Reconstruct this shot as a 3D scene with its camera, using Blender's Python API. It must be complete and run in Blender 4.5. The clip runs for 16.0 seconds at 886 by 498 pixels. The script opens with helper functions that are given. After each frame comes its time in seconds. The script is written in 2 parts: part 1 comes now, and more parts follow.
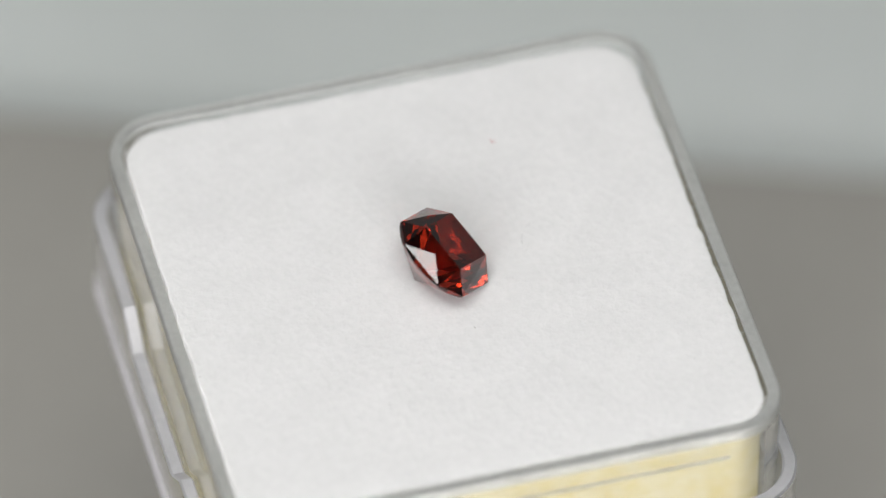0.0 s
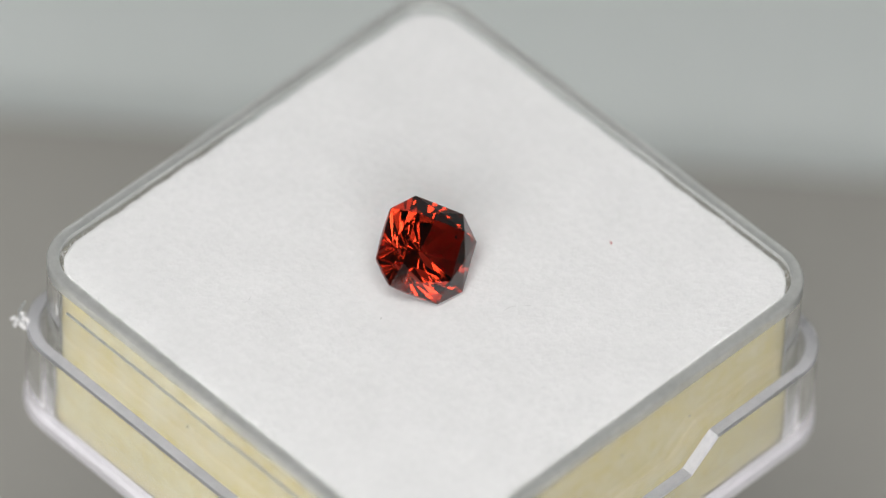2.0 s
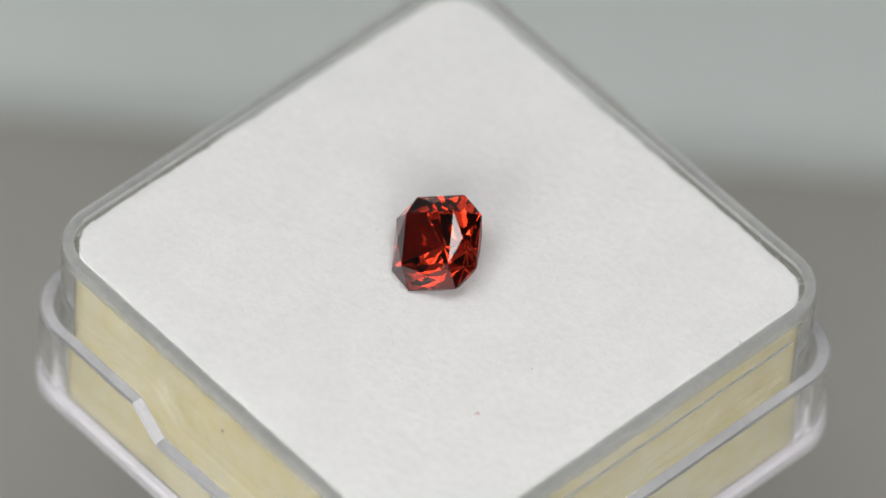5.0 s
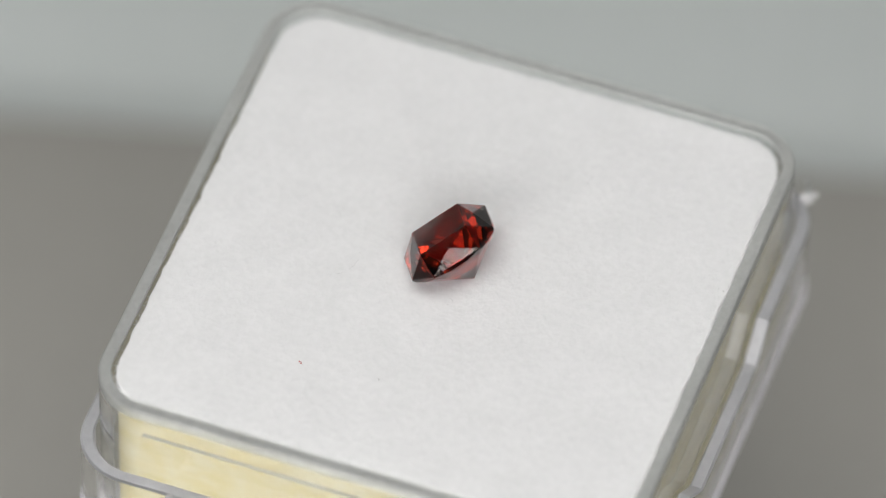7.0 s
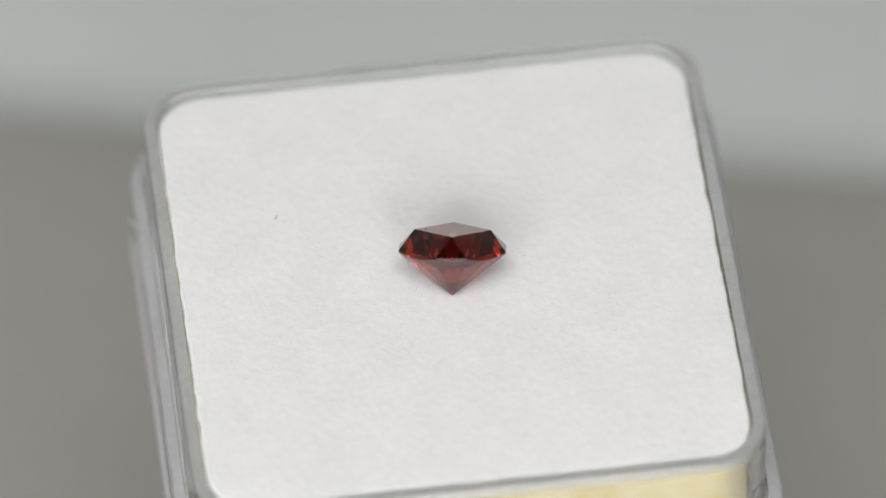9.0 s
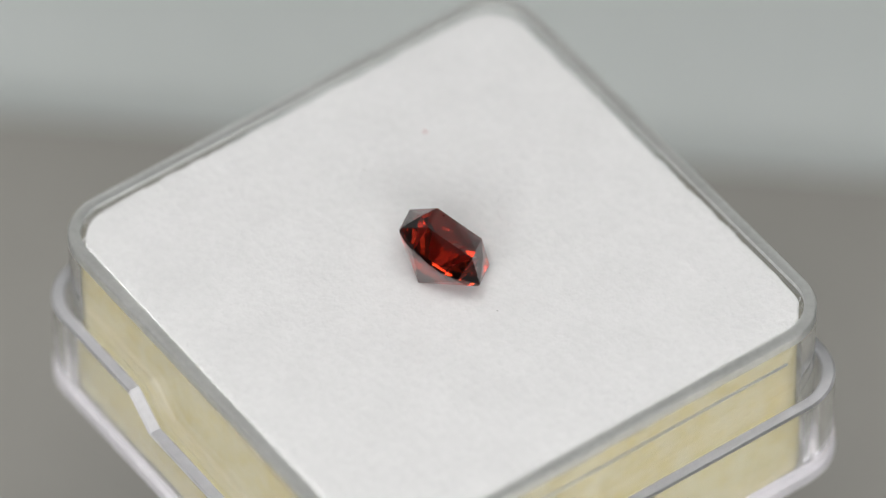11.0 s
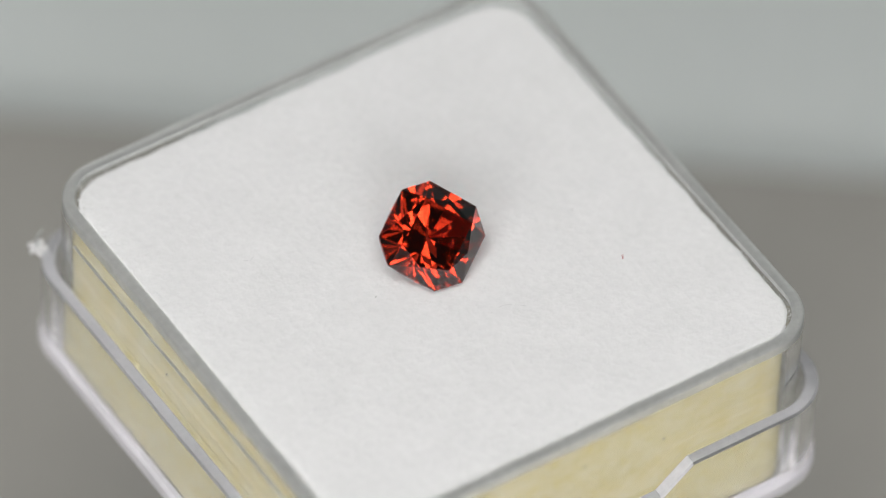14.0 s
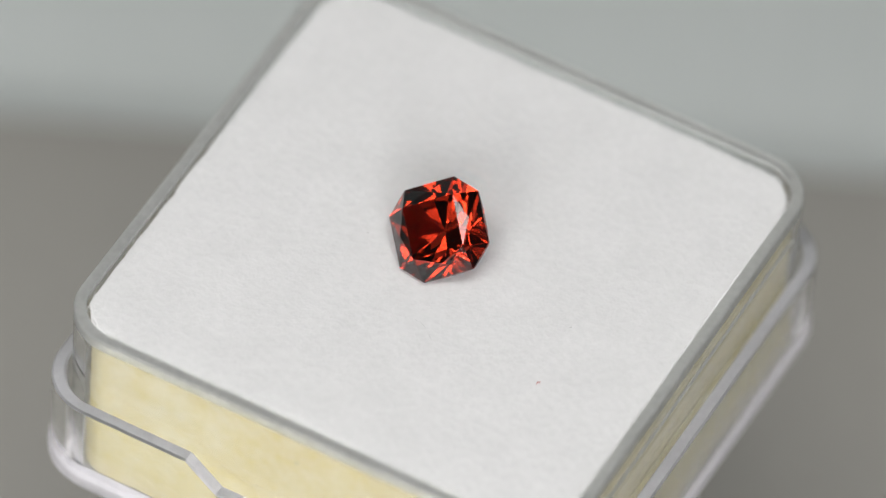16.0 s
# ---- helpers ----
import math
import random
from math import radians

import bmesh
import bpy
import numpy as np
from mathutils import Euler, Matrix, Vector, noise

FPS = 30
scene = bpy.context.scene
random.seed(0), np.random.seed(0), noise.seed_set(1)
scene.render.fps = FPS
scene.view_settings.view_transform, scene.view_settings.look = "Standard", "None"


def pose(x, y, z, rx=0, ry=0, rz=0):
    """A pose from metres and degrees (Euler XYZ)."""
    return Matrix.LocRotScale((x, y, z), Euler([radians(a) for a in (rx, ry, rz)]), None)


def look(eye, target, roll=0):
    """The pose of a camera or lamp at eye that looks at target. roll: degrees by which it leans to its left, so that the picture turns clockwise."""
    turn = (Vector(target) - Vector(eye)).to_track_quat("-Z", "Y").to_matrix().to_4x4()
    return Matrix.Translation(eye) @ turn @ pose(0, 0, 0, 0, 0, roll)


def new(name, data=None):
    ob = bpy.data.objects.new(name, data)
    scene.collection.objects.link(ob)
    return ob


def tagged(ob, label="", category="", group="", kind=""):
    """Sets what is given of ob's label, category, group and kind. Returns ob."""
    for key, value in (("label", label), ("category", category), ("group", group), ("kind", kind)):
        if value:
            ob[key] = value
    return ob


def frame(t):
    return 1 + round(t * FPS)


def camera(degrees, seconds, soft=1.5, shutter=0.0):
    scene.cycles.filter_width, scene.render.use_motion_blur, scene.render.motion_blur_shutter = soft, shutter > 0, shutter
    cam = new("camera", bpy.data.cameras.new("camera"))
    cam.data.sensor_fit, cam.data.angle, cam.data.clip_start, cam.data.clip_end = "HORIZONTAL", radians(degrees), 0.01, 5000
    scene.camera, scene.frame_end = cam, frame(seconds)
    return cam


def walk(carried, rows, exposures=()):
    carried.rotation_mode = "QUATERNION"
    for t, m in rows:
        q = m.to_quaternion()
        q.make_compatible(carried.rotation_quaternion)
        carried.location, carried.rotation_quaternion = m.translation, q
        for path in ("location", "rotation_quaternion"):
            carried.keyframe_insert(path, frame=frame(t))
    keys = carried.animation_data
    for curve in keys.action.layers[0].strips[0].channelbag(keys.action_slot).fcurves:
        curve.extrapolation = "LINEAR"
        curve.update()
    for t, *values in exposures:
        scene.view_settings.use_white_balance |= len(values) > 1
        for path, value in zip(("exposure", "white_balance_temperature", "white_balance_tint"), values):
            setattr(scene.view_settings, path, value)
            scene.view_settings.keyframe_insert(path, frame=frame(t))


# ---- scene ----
MM = 0.001

# ---- camera: stands still, long macro lens ----
cam = camera(5.61, 16.0, soft=1.25)
ELEV, DIST = radians(48.915), 0.45456
EYE = Vector((0, -DIST * math.cos(ELEV), DIST * math.sin(ELEV)))
cam.data.dof.use_dof = True
cam.data.dof.focus_distance = 0.4523
cam.data.dof.aperture_fstop = 20.0
STOPS_OPEN = [(0.0, -0.04), (0.5, -0.09), (1.5, -0.10), (2.0, -0.06), (3.0, -0.06), (3.5, -0.12), (4.0, -0.15), (6.5, -0.17), (7.0, -0.17), (7.5, -0.14), (8.0, -0.05),
              (8.5, -0.06), (9.0, -0.13), (11.5, -0.12), (12.5, -0.12), (13.5, -0.12), (15.0, -0.14), (15.5, -0.16), (16.0, -0.17)]
walk(cam, [(0.0, look(EYE, (0, 0, 0), 1.365)), (16.0, look(EYE, (0, 0, 0), 1.365))], STOPS_OPEN)

# ---- light: soft panel above the camera, pale room around ----
world = bpy.data.worlds.new("room_light")
scene.world = world
world.use_nodes = True
wn, wl = world.node_tree.nodes, world.node_tree.links
wco, wdot, wramp = wn.new("ShaderNodeTexCoord"), wn.new("ShaderNodeVectorMath"), wn.new("ShaderNodeValToRGB")
wdot.operation, wdot.inputs[1].default_value = "DOT_PRODUCT", (0, -0.6, 1)  # pale wall behind the table, dim ceiling
wl.new(wco.outputs["Generated"], wdot.inputs[0])
wl.new(wdot.outputs["Value"], wramp.inputs[0])
wl.new(wramp.outputs[0], wn["Background"].inputs[0])
for e, (at, c) in zip(wramp.color_ramp.elements, ((0.0, (0.17, 0.185, 0.18, 1)), (0.62, (0.022, 0.023, 0.024, 1)))):
    e.position, e.color = at, c
wn["Background"].inputs[1].default_value = 1.0
panel = bpy.data.lights.new("softbox_light", "AREA")
panel.shape, panel.size, panel.size_y, panel.energy = "RECTANGLE", 0.43, 0.208, 2.08
panel.color = (1.0, 0.996, 0.975)
new("softbox_light", panel).matrix_world = pose(-0.0422, -0.1865, 0.5, 0, 0, -3.8)
# two small panels beside and below the lens
for x, y in ((0.078, -0.352), (-0.150, -0.328)):
    side = bpy.data.lights.new("led_panel_light", "AREA")
    side.shape, side.size, side.size_y, side.energy = "RECTANGLE", 0.16, 0.085, 0.43
    side.color = (1.0, 0.985, 0.99)
    new("led_panel_light", side).matrix_world = look((x, y, 0.178), (0, 0, 0))
# wide dim fill panel added behind them to brighten the stone's facets
low = bpy.data.lights.new("low_fill_light", "AREA")
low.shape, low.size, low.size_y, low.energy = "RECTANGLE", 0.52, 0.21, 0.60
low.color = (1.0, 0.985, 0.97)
new("low_fill_light", low).matrix_world = look((-0.03, -0.386, 0.232), (0, 0, 0))


# ---- materials ----
def material(name, color=(0.5, 0.5, 0.5), rough=0.5, **kw):
    m = bpy.data.materials.new(name)
    m.use_nodes = True
    b = m.node_tree.nodes["Principled BSDF"]
    b.inputs["Base Color"].default_value = (*color, 1)
    b.inputs["Roughness"].default_value = rough
    for k, val in kw.items():
        b.inputs[k.replace("_", " ")].default_value = val
    return m


def grain(m, dark, light, scales, bump=0.0, depth=0.0002, stretch=(1, 1, 1)):
    """Colour that drifts between two tones at two scales, with a fine relief."""
    n, l = m.node_tree.nodes, m.node_tree.links
    b = n["Principled BSDF"]
    co, mp = n.new("ShaderNodeTexCoord"), n.new("ShaderNodeMapping")
    mp.inputs["Scale"].default_value = stretch
    l.new(co.outputs["Object"], mp.inputs["Vector"])
    noises = []
    for s in scales:
        t = n.new("ShaderNodeTexNoise")
        t.inputs["Scale"].default_value, t.inputs["Detail"].default_value = s, 5
        t.inputs["Roughness"].default_value = 0.65
        l.new(mp.outputs["Vector"], t.inputs["Vector"])
        noises.append(t)
    mix = n.new("ShaderNodeMath")
    mix.operation = "MULTIPLY_ADD"
    mix.inputs[1].default_value = 0.5
    half = n.new("ShaderNodeMath")
    half.operation, half.inputs[1].default_value = "MULTIPLY", 0.5
    l.new(noises[0].outputs[0], mix.inputs[0])
    l.new(noises[1].outputs[0], half.inputs[0])
    l.new(half.outputs[0], mix.inputs[2])
    ramp = n.new("ShaderNodeValToRGB")
    ramp.color_ramp.elements[0].position, ramp.color_ramp.elements[1].position = 0.34, 0.66
    ramp.color_ramp.elements[0].color, ramp.color_ramp.elements[1].color = (*dark, 1), (*light, 1)
    l.new(mix.outputs[0], ramp.inputs[0])
    l.new(ramp.outputs[0], b.inputs["Base Color"])
    if bump:
        bp = n.new("ShaderNodeBump")
        bp.inputs["Strength"].default_value, bp.inputs["Distance"].default_value = bump, depth
        l.new(mix.outputs[0], bp.inputs["Height"])
        l.new(bp.outputs[0], b.inputs["Normal"])
    return m


felt = grain(material("white_felt", rough=1.0, Specular_IOR_Level=0.05, Subsurface_Weight=0.5, Subsurface_Scale=0.0014), (0.785, 0.785, 0.785), (0.87, 0.865, 0.868), (330, 2400), 0.6, 0.00018)
felt.node_tree.nodes["Principled BSDF"].inputs["Subsurface Radius"].default_value = (1, 1, 1)
foam = grain(material("cream_foam", rough=0.9, Specular_IOR_Level=0.15), (0.49, 0.42, 0.215), (0.55, 0.53, 0.41), (110, 900), 0.4, 0.0002)
plastic = material("clear_plastic", (0.985, 0.99, 0.985), 0.03, IOR=1.46, Transmission_Weight=1.0)
rim_mat = grain(material("hazy_rim", rough=0.5, IOR=1.46, Transmission_Weight=0.62, Specular_IOR_Level=0.25), (0.66, 0.675, 0.655), (0.90, 0.915, 0.90), (220, 2500), 0.25, 0.00008)
shell_rim = grain(material("hazy_shell_rim", rough=0.45, IOR=1.46, Transmission_Weight=0.80, Specular_IOR_Level=0.25), (0.42, 0.435, 0.43), (0.57, 0.585, 0.58), (300, 2500), 0.25, 0.00008)
slant_mat = grain(material("pale_slant_plastic", rough=0.35, IOR=1.46, Transmission_Weight=0.35), (0.46, 0.465, 0.475), (0.60, 0.60, 0.615), (400, 3000), 0.3, 0.00008)
foot_mat = grain(material("frosted_foot", rough=0.4, IOR=1.46, Transmission_Weight=0.3), (0.74, 0.73, 0.76), (0.90, 0.88, 0.92), (350, 2600), 0.4, 0.0001)
burr_mat = grain(material("whitened_plastic", rough=0.6, Transmission_Weight=0.5), (0.60, 0.60, 0.60), (0.80, 0.79, 0.79), (900, 4000), 0.5)
garnet = material("red_garnet", (0.34, 0.0185, 0.006), 0.0, IOR=1.76, Transmission_Weight=1.0)
mat_grey = grain(material("grey_mat", rough=0.7, Specular_IOR_Level=0.3), (0.322, 0.313, 0.288), (0.347, 0.338, 0.31), (12, 400), 0.2, 0.0003)
table_pale = grain(material("pale_table", rough=0.6, Specular_IOR_Level=0.3), (0.62, 0.66, 0.645), (0.67, 0.70, 0.69), (9, 300), 0.1, 0.0003)
dark_metal = grain(material("brushed_metal", rough=0.4, Metallic=0.8), (0.16, 0.16, 0.165), (0.24, 0.24, 0.24), (60, 900), 0.1)
lint_mat = grain(material("grey_lint", rough=0.9), (0.45, 0.45, 0.44), (0.6, 0.6, 0.6), (900, 4000))
red_mat = grain(material("red_lint", rough=0.9), (0.35, 0.03, 0.03), (0.5, 0.06, 0.05), (900, 4000))
dark_mat = grain(material("dark_dust", rough=0.9), (0.20, 0.19, 0.175), (0.32, 0.31, 0.29), (900, 4000))


pit_mat = material("black_pit", (0.004, 0.004, 0.004), 1.0, Specular_IOR_Level=0.0)


# ---- mesh helpers ----
def mesh_of(bm, name, mats, smooth=False):
    me = bpy.data.meshes.new(name)
    bmesh.ops.recalc_face_normals(bm, faces=bm.faces)
    bm.to_mesh(me)
    bm.free()
    for m in mats if isinstance(mats, (list, tuple)) else [mats]:
        me.materials.append(m)
    for p in me.polygons:
        p.use_smooth = smooth
    if smooth:
        me.set_sharp_from_angle(angle=radians(12))
    return me


def part(name, bm, mat, parent=None, label="", smooth=False):
    ob = new(name, mesh_of(bm, name, mat, smooth))
    ob.parent = parent
    return tagged(ob, label)


def thing(name, label, category, **kw):
    ob = new(name)
    ob.empty_display_size = 0.002
    return tagged(ob, label, category, **kw)


def loop(half, r, us=(), seg=18):
    """Rounded square seen from above, with extra stops us on each side. Returns (x, y, side, u)."""
    pts = []
    for k in range(4):
        a = k * math.pi / 2
        d, n = Vector((math.cos(a), math.sin(a))), Vector((-math.sin(a), math.cos(a)))
        for u in sorted({-(half - r), *us, half - r}):
            q = d * half + n * u
            pts.append((q.x, q.y, k, u))
        c = (d + n) * (half - r)
        for i in range(1, seg):
            b = a + math.pi / 2 * i / seg
            pts.append((c.x + r * math.cos(b), c.y + r * math.sin(b), -1, 0))
    return pts


def skin(bm, rings, cap_first=True, cap_last=True, slots=None):
    vs = [[bm.verts.new(p) for p in ring] for ring in rings]
    for n, (a, b) in enumerate(zip(vs, vs[1:])):
        for i in range(len(a)):
            j = (i + 1) % len(a)
            bm.faces.new((a[i], a[j], b[j], b[i])).material_index = slots[n] if slots else 0
    if cap_first:
        bm.faces.new(vs[0])
    if cap_last:
        bm.faces.new(vs[-1])
    return vs


def ring(half, r, z, us=(), seg=18):
    zf = z if callable(z) else lambda k, u: z
    return [(x * MM, y * MM, zf(k, u) * MM) for x, y, k, u in loop(half, r, us, seg)]


# ---- setting: pale table with a grey mat, small turntable post ----
ZT = -40.4


def slab(x0, x1, y0, y1, z0, z1, slope=0.0, bev=0.0008):
    bm = bmesh.new()
    def rect(i, z):
        return [((x0 + i), (y0 + i), z), ((x1 - i), (y0 + i), z), ((x1 - i), (y1 - i + slope * x1), z), ((x0 + i), (y1 - i + slope * x0), z)]
    skin(bm, [rect(0, z0), rect(0, z1 - bev), rect(bev, z1)])
    return bm


tagged(part("table_top", slab(-1.2, 1.2, -0.9, 1.5, ZT * MM - 0.033, ZT * MM - 0.003), table_pale), "pale grey-green matt table top", "table", kind="structure")
grey = tagged(part("desk_mat", slab(-0.4, 0.4, -0.45, 0.0436, ZT * MM - 0.003, ZT * MM, -0.065), mat_grey), "smooth warm grey desk mat lying on the table", "mat")


def lathe(profile, seg=64):
    bm = bmesh.new()
    skin(bm, [[(r * MM * math.cos(2 * math.pi * i / seg), r * MM * math.sin(2 * math.pi * i / seg), z * MM) for i in range(seg)] for r, z in profile])
    return bm


BOTTOM = -10.8
table = thing("turntable", "small dark metal turntable post under the plastic box", "turntable")
part("base", lathe([(11, ZT), (11, ZT + 5), (10.5, ZT + 5.5), (4, ZT + 6)]), dark_metal, table, smooth=False)
part("post", lathe([(4, ZT + 6), (4, BOTTOM - 2.2)]), dark_metal, table)
part("platter", lathe([(4, BOTTOM - 2.2), (9, BOTTOM - 2.0), (9.3, BOTTOM - 1.7), (9.3, BOTTOM - 0.6), (9.0, BOTTOM - 0.34)]), dark_metal, table)

# ---- the clear plastic gem box: inner tray in an outer shell ----
box = thing("gem_box", "open clear plastic square gem box with rounded corners", "box")
RIM, HALF = 0.40, 14.25


def tray():
    bm = bmesh.new()
    w = 0.62
    skin(bm, [ring(HALF - 0.5, 2.4, -10.3), ring(HALF - 0.1, 2.7, -10.2), ring(HALF, 2.8, -10.0), ring(HALF, 2.8, RIM - 0.65), ring(HALF, 2.8, RIM - 0.15), ring(HALF - 0.05, 2.75, RIM - 0.04), ring(HALF - 0.15, 2.65, RIM),
              ring(HALF - w, 2.2, RIM), ring(HALF - w, 2.2, RIM - 0.3), ring(HALF - w, 2.2, -9.85), ring(HALF - w - 0.1, 2.1, -9.92)],
         slots=[0, 0, 0, 1, 1, 1, 1, 1, 0, 0])
    return bm


OUT, STEP, LOW = 15.2, -4.5, 1.55
STOPS = (-6.0, -4.2, 4.2, 6.0)


def shell_top(dz):
    def z(k, u):
        drop = LOW if k in (1, 3) and abs(u) < 5.0 else 0.0
        return STEP - drop + dz
    return z


def shell():
    bm = bmesh.new()
    w = 0.75
    rows = [(OUT - 0.9, 2.6, BOTTOM), (OUT - 0.3, 3.0, BOTTOM + 0.15), (OUT, 3.2, BOTTOM + 0.7), (OUT - 0.02, 3.2, BOTTOM + 1.3), (OUT - 0.12, 3.1, BOTTOM + 1.6)]
    rings = [ring(h, r, z, STOPS) for h, r, z in rows]
    rings += [ring(OUT - 0.12, 3.1, shell_top(-0.12), STOPS), ring(OUT - 0.22, 3.0, shell_top(0), STOPS), ring(OUT - w + 0.02, 2.5, shell_top(0), STOPS), ring(OUT - w - 0.06, 2.45, shell_top(-0.1), STOPS)]
    rings += [ring(OUT - w - 0.06, 2.45, BOTTOM + 1.7, STOPS), ring(OUT - w - 0.06, 2.45, BOTTOM + 0.6, STOPS), ring(OUT - w - 0.3, 2.3, BOTTOM + 0.48, STOPS)]
    skin(bm, rings, slots=[3, 3, 3, 3, 0, 1, 1, 1, 0, 3, 3])
    bm.normal_update()
    # sloping notch faces take the paler, more opaque plastic
    for f in bm.faces:
        if f.material_index == 1 and STEP - LOW + 0.2 < f.calc_center_median().z / MM < STEP - 0.3 and len({round(q.co.z, 6) for q in f.verts}) > 1 and abs(f.normal.z) > 0.3:
            f.material_index = 2
    return bm


def clear(ob):
    ob.visible_shadow = False
    return ob


clear(part("tray", tray(), (plastic, rim_mat), box, "clear glossy tray wall with a hazy rounded rim", smooth=True))
clear(part("outer_shell", shell(), (plastic, shell_rim, slant_mat, foot_mat), box, "clear outer shell with a lowered notch in two sides", smooth=True))


def bar(x0, x1, y0, y1, z0, z1, bev=0.05):
    bm = bmesh.new()
    bmesh.ops.create_cube(bm, size=1)
    for q in bm.verts:
        q.co = Vector(((x0, x1)[q.co.x > 0], (y0, y1)[q.co.y > 0], (z0, z1)[q.co.z > 0])) * MM
    bmesh.ops.bevel(bm, geom=bm.edges[:], offset=bev * MM, segments=1, affect="EDGES")
    return bm


for s in (-1, 1):
    a, b = sorted((s * (HALF + 0.0), s * (HALF + 0.16)))
    clear(part("rib", bar(a, b, -11.0, 11.0, -1.3, -1.21, 0.035), shell_rim, box, "thin moulded line on the tray wall"))

# broken, whitened sprue at one corner of the shell, with a clear curl of plastic above it
rng = random.Random(4)
bm = bmesh.new()
for i in range(26):
    c = Vector((-14.1 - 0.028 * i * rng.random(), 14.1 + 0.028 * i * rng.random(), STEP + rng.uniform(-0.45, 0.3)))
    g = bmesh.ops.create_icosphere(bm, subdivisions=1, radius=rng.uniform(0.04, 0.14) * MM)
    stretch = Vector((rng.uniform(0.5, 1.6), rng.uniform(0.5, 1.6), rng.uniform(0.5, 1.4)))
    for q in g["verts"]:
        q.co = q.co * rng.uniform(0.75, 1.25) * stretch + c * MM
clear(part("broken_sprue", bm, burr_mat, box, "whitened broken plastic burr on the shell corner"))
bm = bmesh.new()
rings = []
for i in range(11):
    f = i / 10
    c = Vector((-14.2 - 0.32 * math.sin(math.pi * f), 14.2 + 0.12 * math.sin(math.pi * f), STEP - 0.1 + 1.5 * f))
    w, t = 0.16 * (1 - 0.6 * f), 0.035
    n = Vector((-0.7, -0.7, 0))
    o = Vector((-0.7, 0.7, 0))
    rings.append([tuple((c + n * a * w + o * b * t) * MM) for a, b in ((-1, -1), (1, -1), (1, 1), (-1, 1))])
skin(bm, rings)
clear(part("plastic_curl", bm, shell_rim, box, "thin clear curl of broken plastic"))


# thin whitish flake sticking out of the shell rim
rng = random.Random(9)
bm = bmesh.new()
skin(bm, [[((15.05 + 0.35 * f + 0.03 * rng.random()) * MM, (-9.3 + (0.26 - 0.14 * f) * math.cos(a) + 0.2 * f * f) * MM, (STEP - 0.3 + 0.9 * f + 0.08 * math.sin(a)) * MM) for a in (0, 1.57, 3.14, 4.71)] for f in (0.0, 0.35, 0.7, 1.0)])
clear(part("plastic_flake", bm, burr_mat, box, "thin whitish plastic flake on the shell rim"))

# ---- foam pad ----
pad = thing("foam_pad", "cream foam pad with a white felt top filling the box", "pad")
PAD, PH = 13.5, 13.45


def pad_ring(dh, r, z, wob=0.0):
    out = []
    for x, y, k, u in loop(PAD - dh, r, [i * 0.45 for i in range(-22, 23)], 14):
        n = noise.noise(Vector((x * 1.3, y * 1.3, z * 1.3))) * wob + noise.noise(Vector((x * 5, y * 5, z * 5))) * wob * 0.6
        out.append((x * (1 + n / PAD) * MM, y * PH / PAD * (1 + n / PAD) * MM, z * MM))
    return out


bm = bmesh.new()
skin(bm, [pad_ring(0, 2.3, -0.6, 0.05), pad_ring(-0.01, 2.3, -0.05, 0.09), pad_ring(0.06, 2.3, 0.0, 0.09)])
part("felt_top", bm, felt, pad, "soft white felt top", smooth=False)
bm = bmesh.new()
levels = [-9.6 + 0.49 * i for i in range(18)]
skin(bm, [pad_ring(0.05, 2.2, -9.9, 0.05)] + [pad_ring(0.03, 2.3, z, 0.012) for z in levels] + [pad_ring(0.02, 2.3, -0.75, 0.02), pad_ring(0.02, 2.3, -0.6, 0.02)])
part("foam_core", bm, foam, pad, "porous cream yellow foam", smooth=True)

# loose felt fibres along the edge
rng = random.Random(11)
bm = bmesh.new()
for i in range(2600):
    k, u, d = rng.randrange(4), rng.uniform(-12.6, 12.6), PAD - 0.25 + rng.uniform(-0.25, 0.22)
    a = k * math.pi / 2
    x, y = d * math.cos(a) - u * math.sin(a), d * math.sin(a) + u * math.cos(a)
    z, lift = rng.uniform(-0.25, 0.0), 0.2
    y *= PH / PAD
    a, size, w = rng.uniform(0, 2 * math.pi), rng.uniform(0.15, 0.5), 0.012
    bend = rng.uniform(-1.2, 1.2)
    p0 = Vector((x, y, z - 0.02))
    p1 = p0 + Vector((math.cos(a), math.sin(a), 0)) * size * 0.5 + Vector((0, 0, lift * rng.random()))
    p2 = p1 + Vector((math.cos(a + bend), math.sin(a + bend), 0)) * size * 0.5 + Vector((0, 0, lift * rng.uniform(-0.6, 0.6)))
    n = Vector((-math.sin(a), math.cos(a), 0)) * w
    q = [bm.verts.new(v * MM) for v in (p0 - n, p0 + n, p1 + n, p1 - n, p2)]
    bm.faces.new(q[:4])
    bm.faces.new((q[3], q[2], q[4]))
me = bpy.data.meshes.new("felt_fuzz")
bm.to_mesh(me)
bm.free()
me.materials.append(felt)
fuzz = tagged(new("felt_fuzz", me), "loose short white felt fibres", kind="stuff")
fuzz.parent = pad

# ---- the gem ----
GIRDLE, AL, AS, TR, TH, CD, MR, MH = 0.25, 2.432, 2.671, 1.910, 0.925, 2.45, 1.88, 0.66


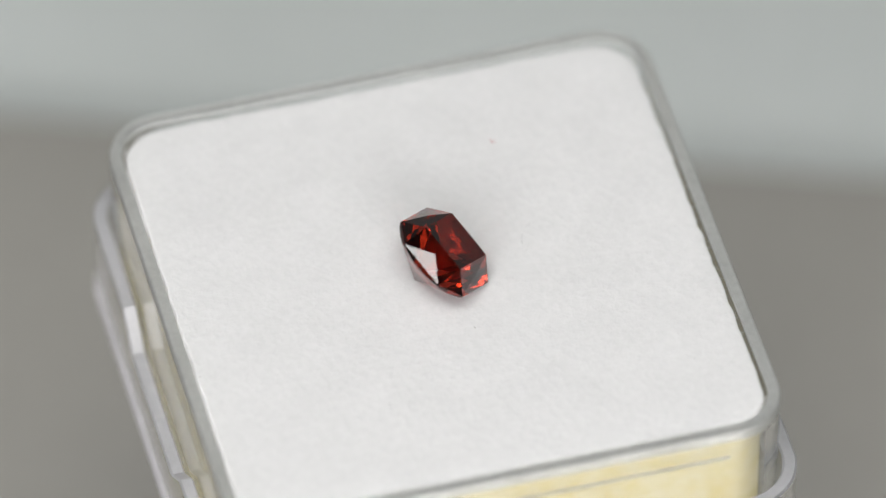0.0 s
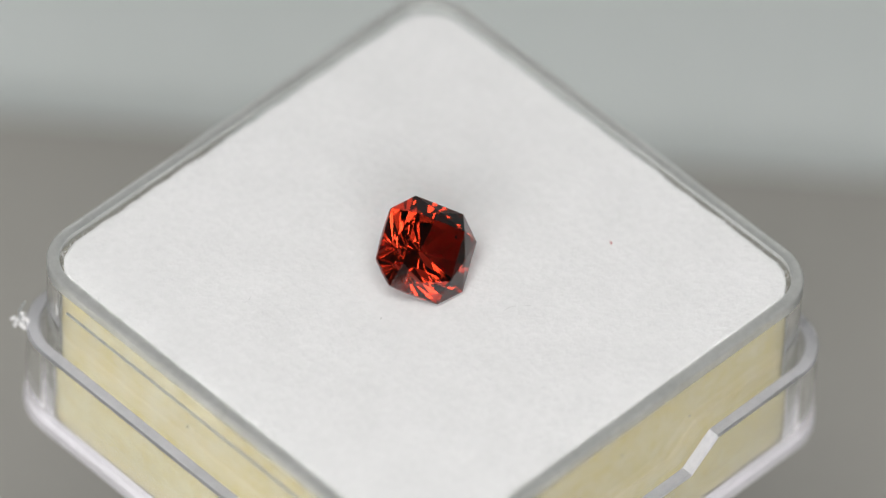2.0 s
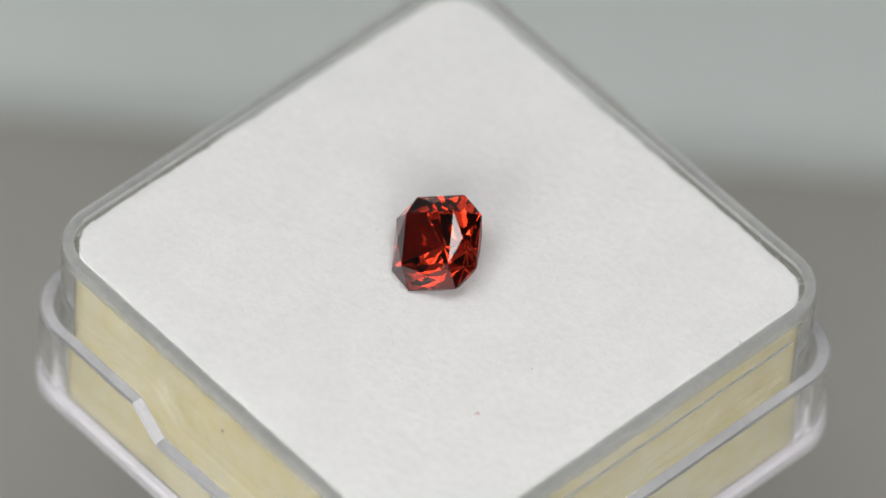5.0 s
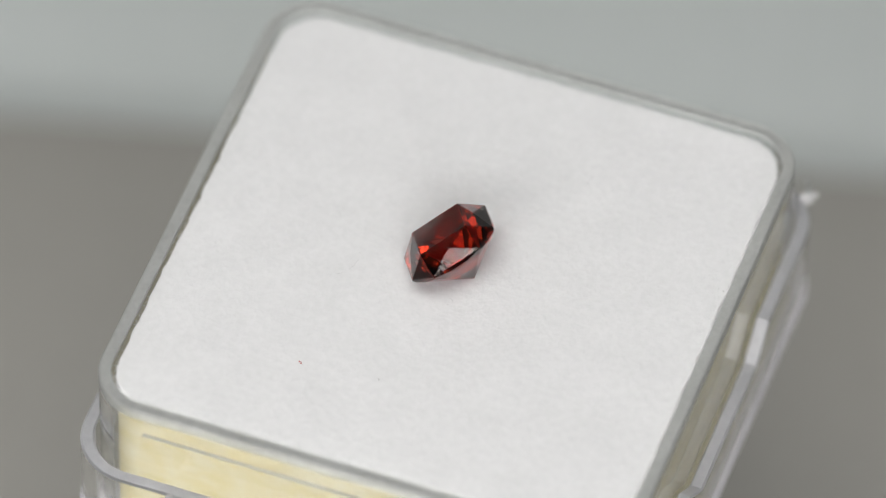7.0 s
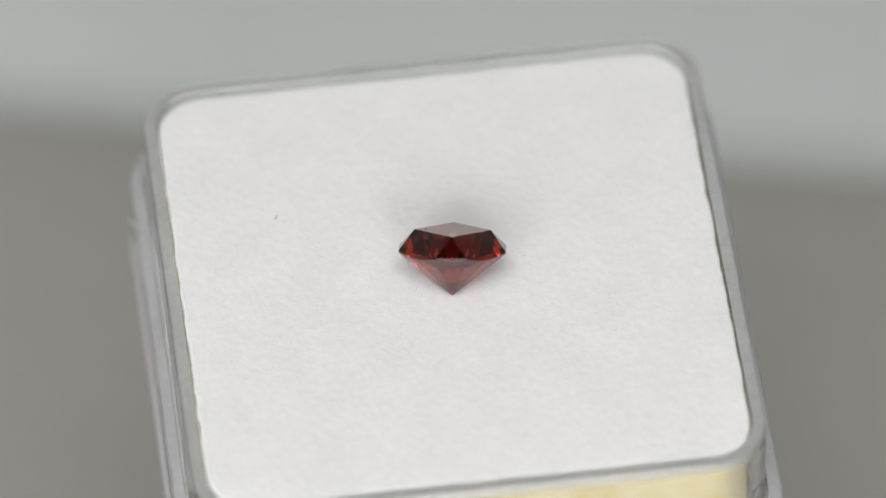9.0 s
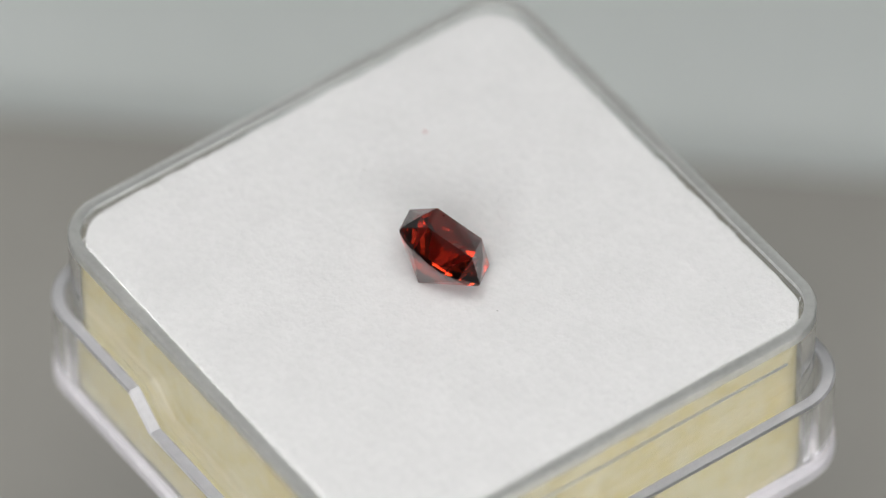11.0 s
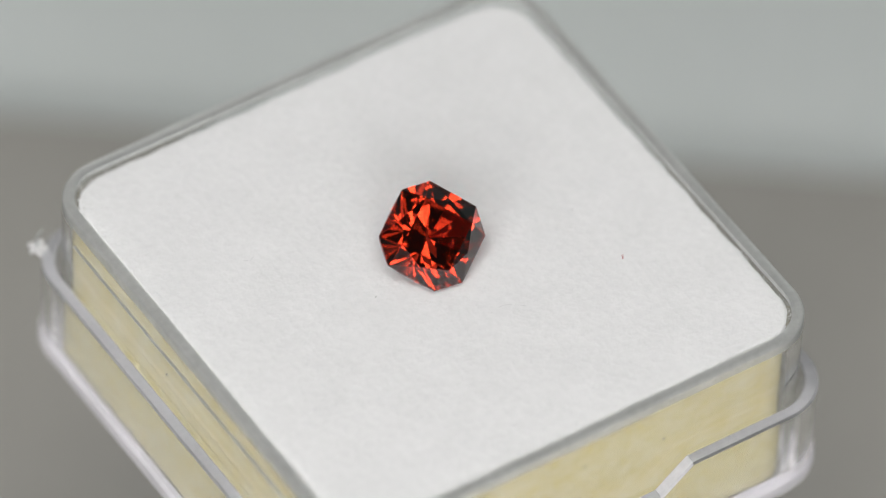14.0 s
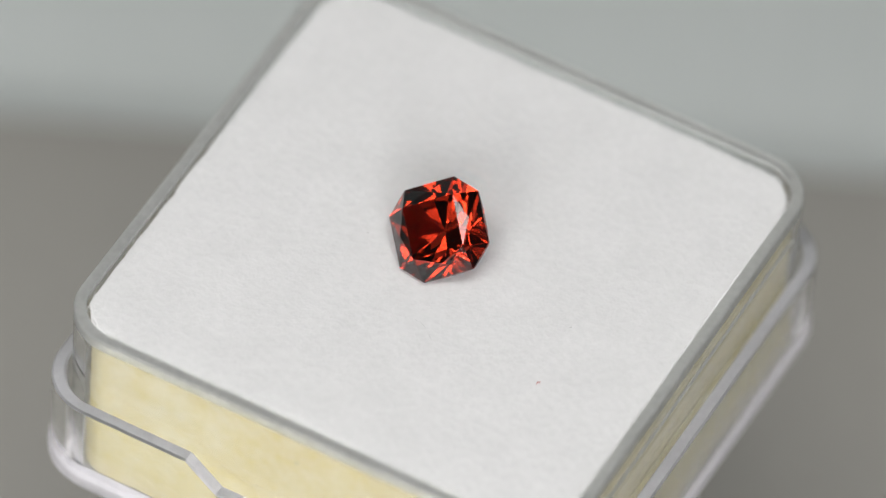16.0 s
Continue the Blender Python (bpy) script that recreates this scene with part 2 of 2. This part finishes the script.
def gem_mesh():
    """Octagonal stone: crown with a square table, then the pavilion cut facet by facet, as a lapidary would."""
    bm = bmesh.new()
    pts = []
    w = AL * math.sqrt(2) - AS
    up = Vector((0, 0, 1))
    for k in range(4):
        a = (k - 1) * math.pi / 2
        d, n = Vector((math.cos(a), math.sin(a), 0)), Vector((-math.sin(a), math.cos(a), 0))
        m = Matrix.Rotation(math.pi / 4, 3, "Z") @ d
        pts += [d * AS - n * w, d * AS + n * w, d * AS - n * w - up * 4, d * AS + n * w - up * 4]
        pts += [d * TR + up * TH, m * MR + up * MH]
    for p in pts:
        bm.verts.new(p)
    bmesh.ops.convex_hull(bm, input=bm.verts[:])
    bmesh.ops.delete(bm, geom=[q for q in bm.verts if not q.link_faces], context="VERTS")
    cuts = []
    for k in range(4):
        for first, r, slope in ((k * 90, AS, 40.0), (k * 90 + 45, AL, 41.5)):
            cuts += [(first - 7, slope, CD), (first + 7, slope, CD)]  # culet tier
            cuts.append((first, 49.5, GIRDLE + r * math.tan(radians(49.5))))  # girdle tier
            for side in (-11.25, 11.25):  # middle tier
                cuts.append((first + side, 45.5, GIRDLE + r / math.cos(radians(11.25)) * math.tan(radians(45.5))))
    for az, slope, depth in cuts:
        a, e = radians(az), radians(slope)
        n = Vector((math.sin(e) * math.cos(a), math.sin(e) * math.sin(a), -math.cos(e)))
        bmesh.ops.bisect_plane(bm, geom=bm.verts[:] + bm.edges[:] + bm.faces[:], dist=1e-6, plane_co=(0, 0, -depth), plane_no=n, clear_outer=True)
        rim = [e for e in bm.edges if e.is_boundary]
        if rim:
            bmesh.ops.contextual_create(bm, geom=rim)
    bmesh.ops.remove_doubles(bm, verts=bm.verts[:], dist=0.002)
    bmesh.ops.dissolve_limit(bm, angle_limit=radians(0.4), verts=bm.verts[:], edges=bm.edges[:])
    bmesh.ops.scale(bm, vec=(MM, MM, MM), verts=bm.verts[:])
    return bm


gem = thing("gemstone", "faceted red octagonal gemstone lying tilted on white felt", "gemstone")
hull = gem_mesh()
bmesh.ops.recalc_face_normals(hull, faces=hull.faces)
hull.faces.ensure_lookup_table()


def facet_kind(f):
    n = f.normal
    return "table_facet" if n.z > 0.999 else "girdle_facet" if abs(n.z) < 0.05 else "crown_facet" if n.z > 0 else "pavilion_facet"


for f in hull.faces:
    bm = bmesh.new()
    bm.faces.new([bm.verts.new(q.co) for q in f.verts])
    name = facet_kind(f)
    me = bpy.data.meshes.new(name)
    bm.to_mesh(me)
    bm.free()
    me.materials.append(garnet)
    new(name, me).parent = gem
hull.free()
bm = bmesh.new()
bmesh.ops.create_icosphere(bm, subdivisions=1, radius=0.06 * MM)
for q in bm.verts:
    q.co = Vector((q.co.x, q.co.y * 1.2, q.co.z * 0.4)) + Vector((1.33, -0.05, TH + 0.004)) * MM
part("surface_pit", bm, pit_mat, gem, "tiny dark pit on the table facet")
GEM = pose(-0.154 * MM, -0.166 * MM, 1.885 * MM, 0, 0, -5.83) @ pose(0, 0, 0, 38.21, 0, -2.92)


# ---- lint on the felt ----
def fibre(name, pts, r, mat, label, at):
    cu = bpy.data.curves.new(name, "CURVE")
    cu.dimensions, cu.bevel_depth, cu.bevel_resolution = "3D", r * MM, 1
    sp = cu.splines.new("POLY")
    sp.points.add(len(pts) - 1)
    for q, p in zip(sp.points, pts):
        q.co = (p[0] * MM, p[1] * MM, p[2] * MM, 1)
    me = bpy.data.meshes.new_from_object(bpy.data.objects.new("tmp", cu))
    me.materials.clear()
    me.materials.append(mat)
    ob = tagged(new(name, me), label, "lint", group="lint on the felt")
    return ob, pose(at[0] * MM, at[1] * MM, at[2] * MM)


def curl(length, bend, seed):
    r, a, p, out = random.Random(seed), 0.0, Vector((0, 0, 0)), []
    for i in range(9):
        out.append((p.x, p.y, 0.02 + 0.03 * math.sin(i * 1.3 + seed)))
        a += bend * (0.5 + r.random())
        p = p + Vector((math.cos(a + seed), math.sin(a + seed), 0)) * length / 8
    return out


PALE = "fine pale grey curled fibre on the white felt"
DARK = "tiny dark dust speck on the white felt"
LINT = [fibre("lint", [(-0.05, -0.08, 0), (0, 0.02, 0.03), (0.05, 0.09, 0)], 0.03, red_mat, "tiny red lint speck on the white felt", (8.245, -4.94, 0.03))]
for x, y, size, bend, seed in ((2.16, 0.59, 0.9, 0.55, 1), (2.28, -5.23, 2.0, 0.16, 2), (-8.2, 4.82, 0.7, 0.2, 5)):
    LINT.append(fibre("lint", curl(size, bend, seed), 0.008, lint_mat, PALE, (x, y, -0.015)))
for x, y in ((-3.83, -0.76), (-3.5, 13.3), (7.88, -0.91)):
    LINT.append(fibre("lint", [(-0.04, -0.03, 0), (0, 0.02, 0.01), (0.05, 0.03, 0)], 0.012, dark_mat, DARK, (x, y, 0.0)))
for x, y, z in ((-14.27, 2.2, -2.6), (-0.2, -14.27, -1.9), (4.6, -14.27, -2.6)):
    LINT.append(fibre("lint", [(-0.06, -0.0, 0), (0, 0.0, 0.06), (0.05, 0.0, -0.02)], 0.04, dark_mat, "tiny dark grit speck stuck to the clear wall", (x, y, z)))

# ---- what moves ----
TILT = pose(0, 0, 0, -0.473, 1.772, 0)
TURN = [  # seconds, slide x and y in mm, turn in degrees
    (0.0, -0.080, -1.781, 105.97), (0.5, -0.245, -1.470, 91.00), (1.0, -0.528, -1.335, 75.92), (1.5, -0.698, -1.433, 60.69),
    (2.0, -0.856, -1.559, 45.37), (2.5, -0.786, -1.453, 30.02), (3.0, -0.673, -1.278, 14.68), (3.5, -0.617, -1.194, -0.62),
    (4.0, -0.511, -1.209, -15.97), (4.2, -0.460, -1.211, -22.12), (5.0, -0.167, -1.212, -46.77), (5.7, 0.119, -1.219, -68.44),
    (6.3, 0.273, -1.255, -87.09), (6.5, 0.295, -1.276, -93.32), (7.0, 0.378, -1.358, -108.93), (8.0, 0.690, -1.310, -140.47),
    (8.5, 0.700, -1.440, -156.20), (8.8, 0.560, -1.580, -165.58), (9.0, 0.400, -1.710, -171.84), (9.2, 0.320, -1.760, -178.07), (9.9, 0.246, -1.826, -199.67), (10.6, 0.044, -1.636, -221.06),
    (11.3, -0.178, -1.428, -242.46), (11.5, -0.238, -1.381, -248.59), (12.0, -0.391, -1.263, -263.94), (12.5, -0.539, -1.165, -279.31),
    (13.0, -0.608, -1.019, -294.74), (13.5, -0.610, -0.835, -310.24), (14.0, -0.555, -0.622, -325.82), (14.5, -0.465, -0.432, -341.44),
    (15.0, -0.362, -0.313, -357.08), (15.5, -0.234, -0.261, -372.64), (16.0, -0.070, -0.270, -388.03),
]


def motions():
    carried = [(box, Matrix()), (pad, Matrix()), (gem, GEM), *LINT]
    for ob, own in carried:
        walk(ob, [(t, pose(x * MM, y * MM, 0, 0, 0, a) @ TILT @ own) for t, x, y, a in TURN])


motions()
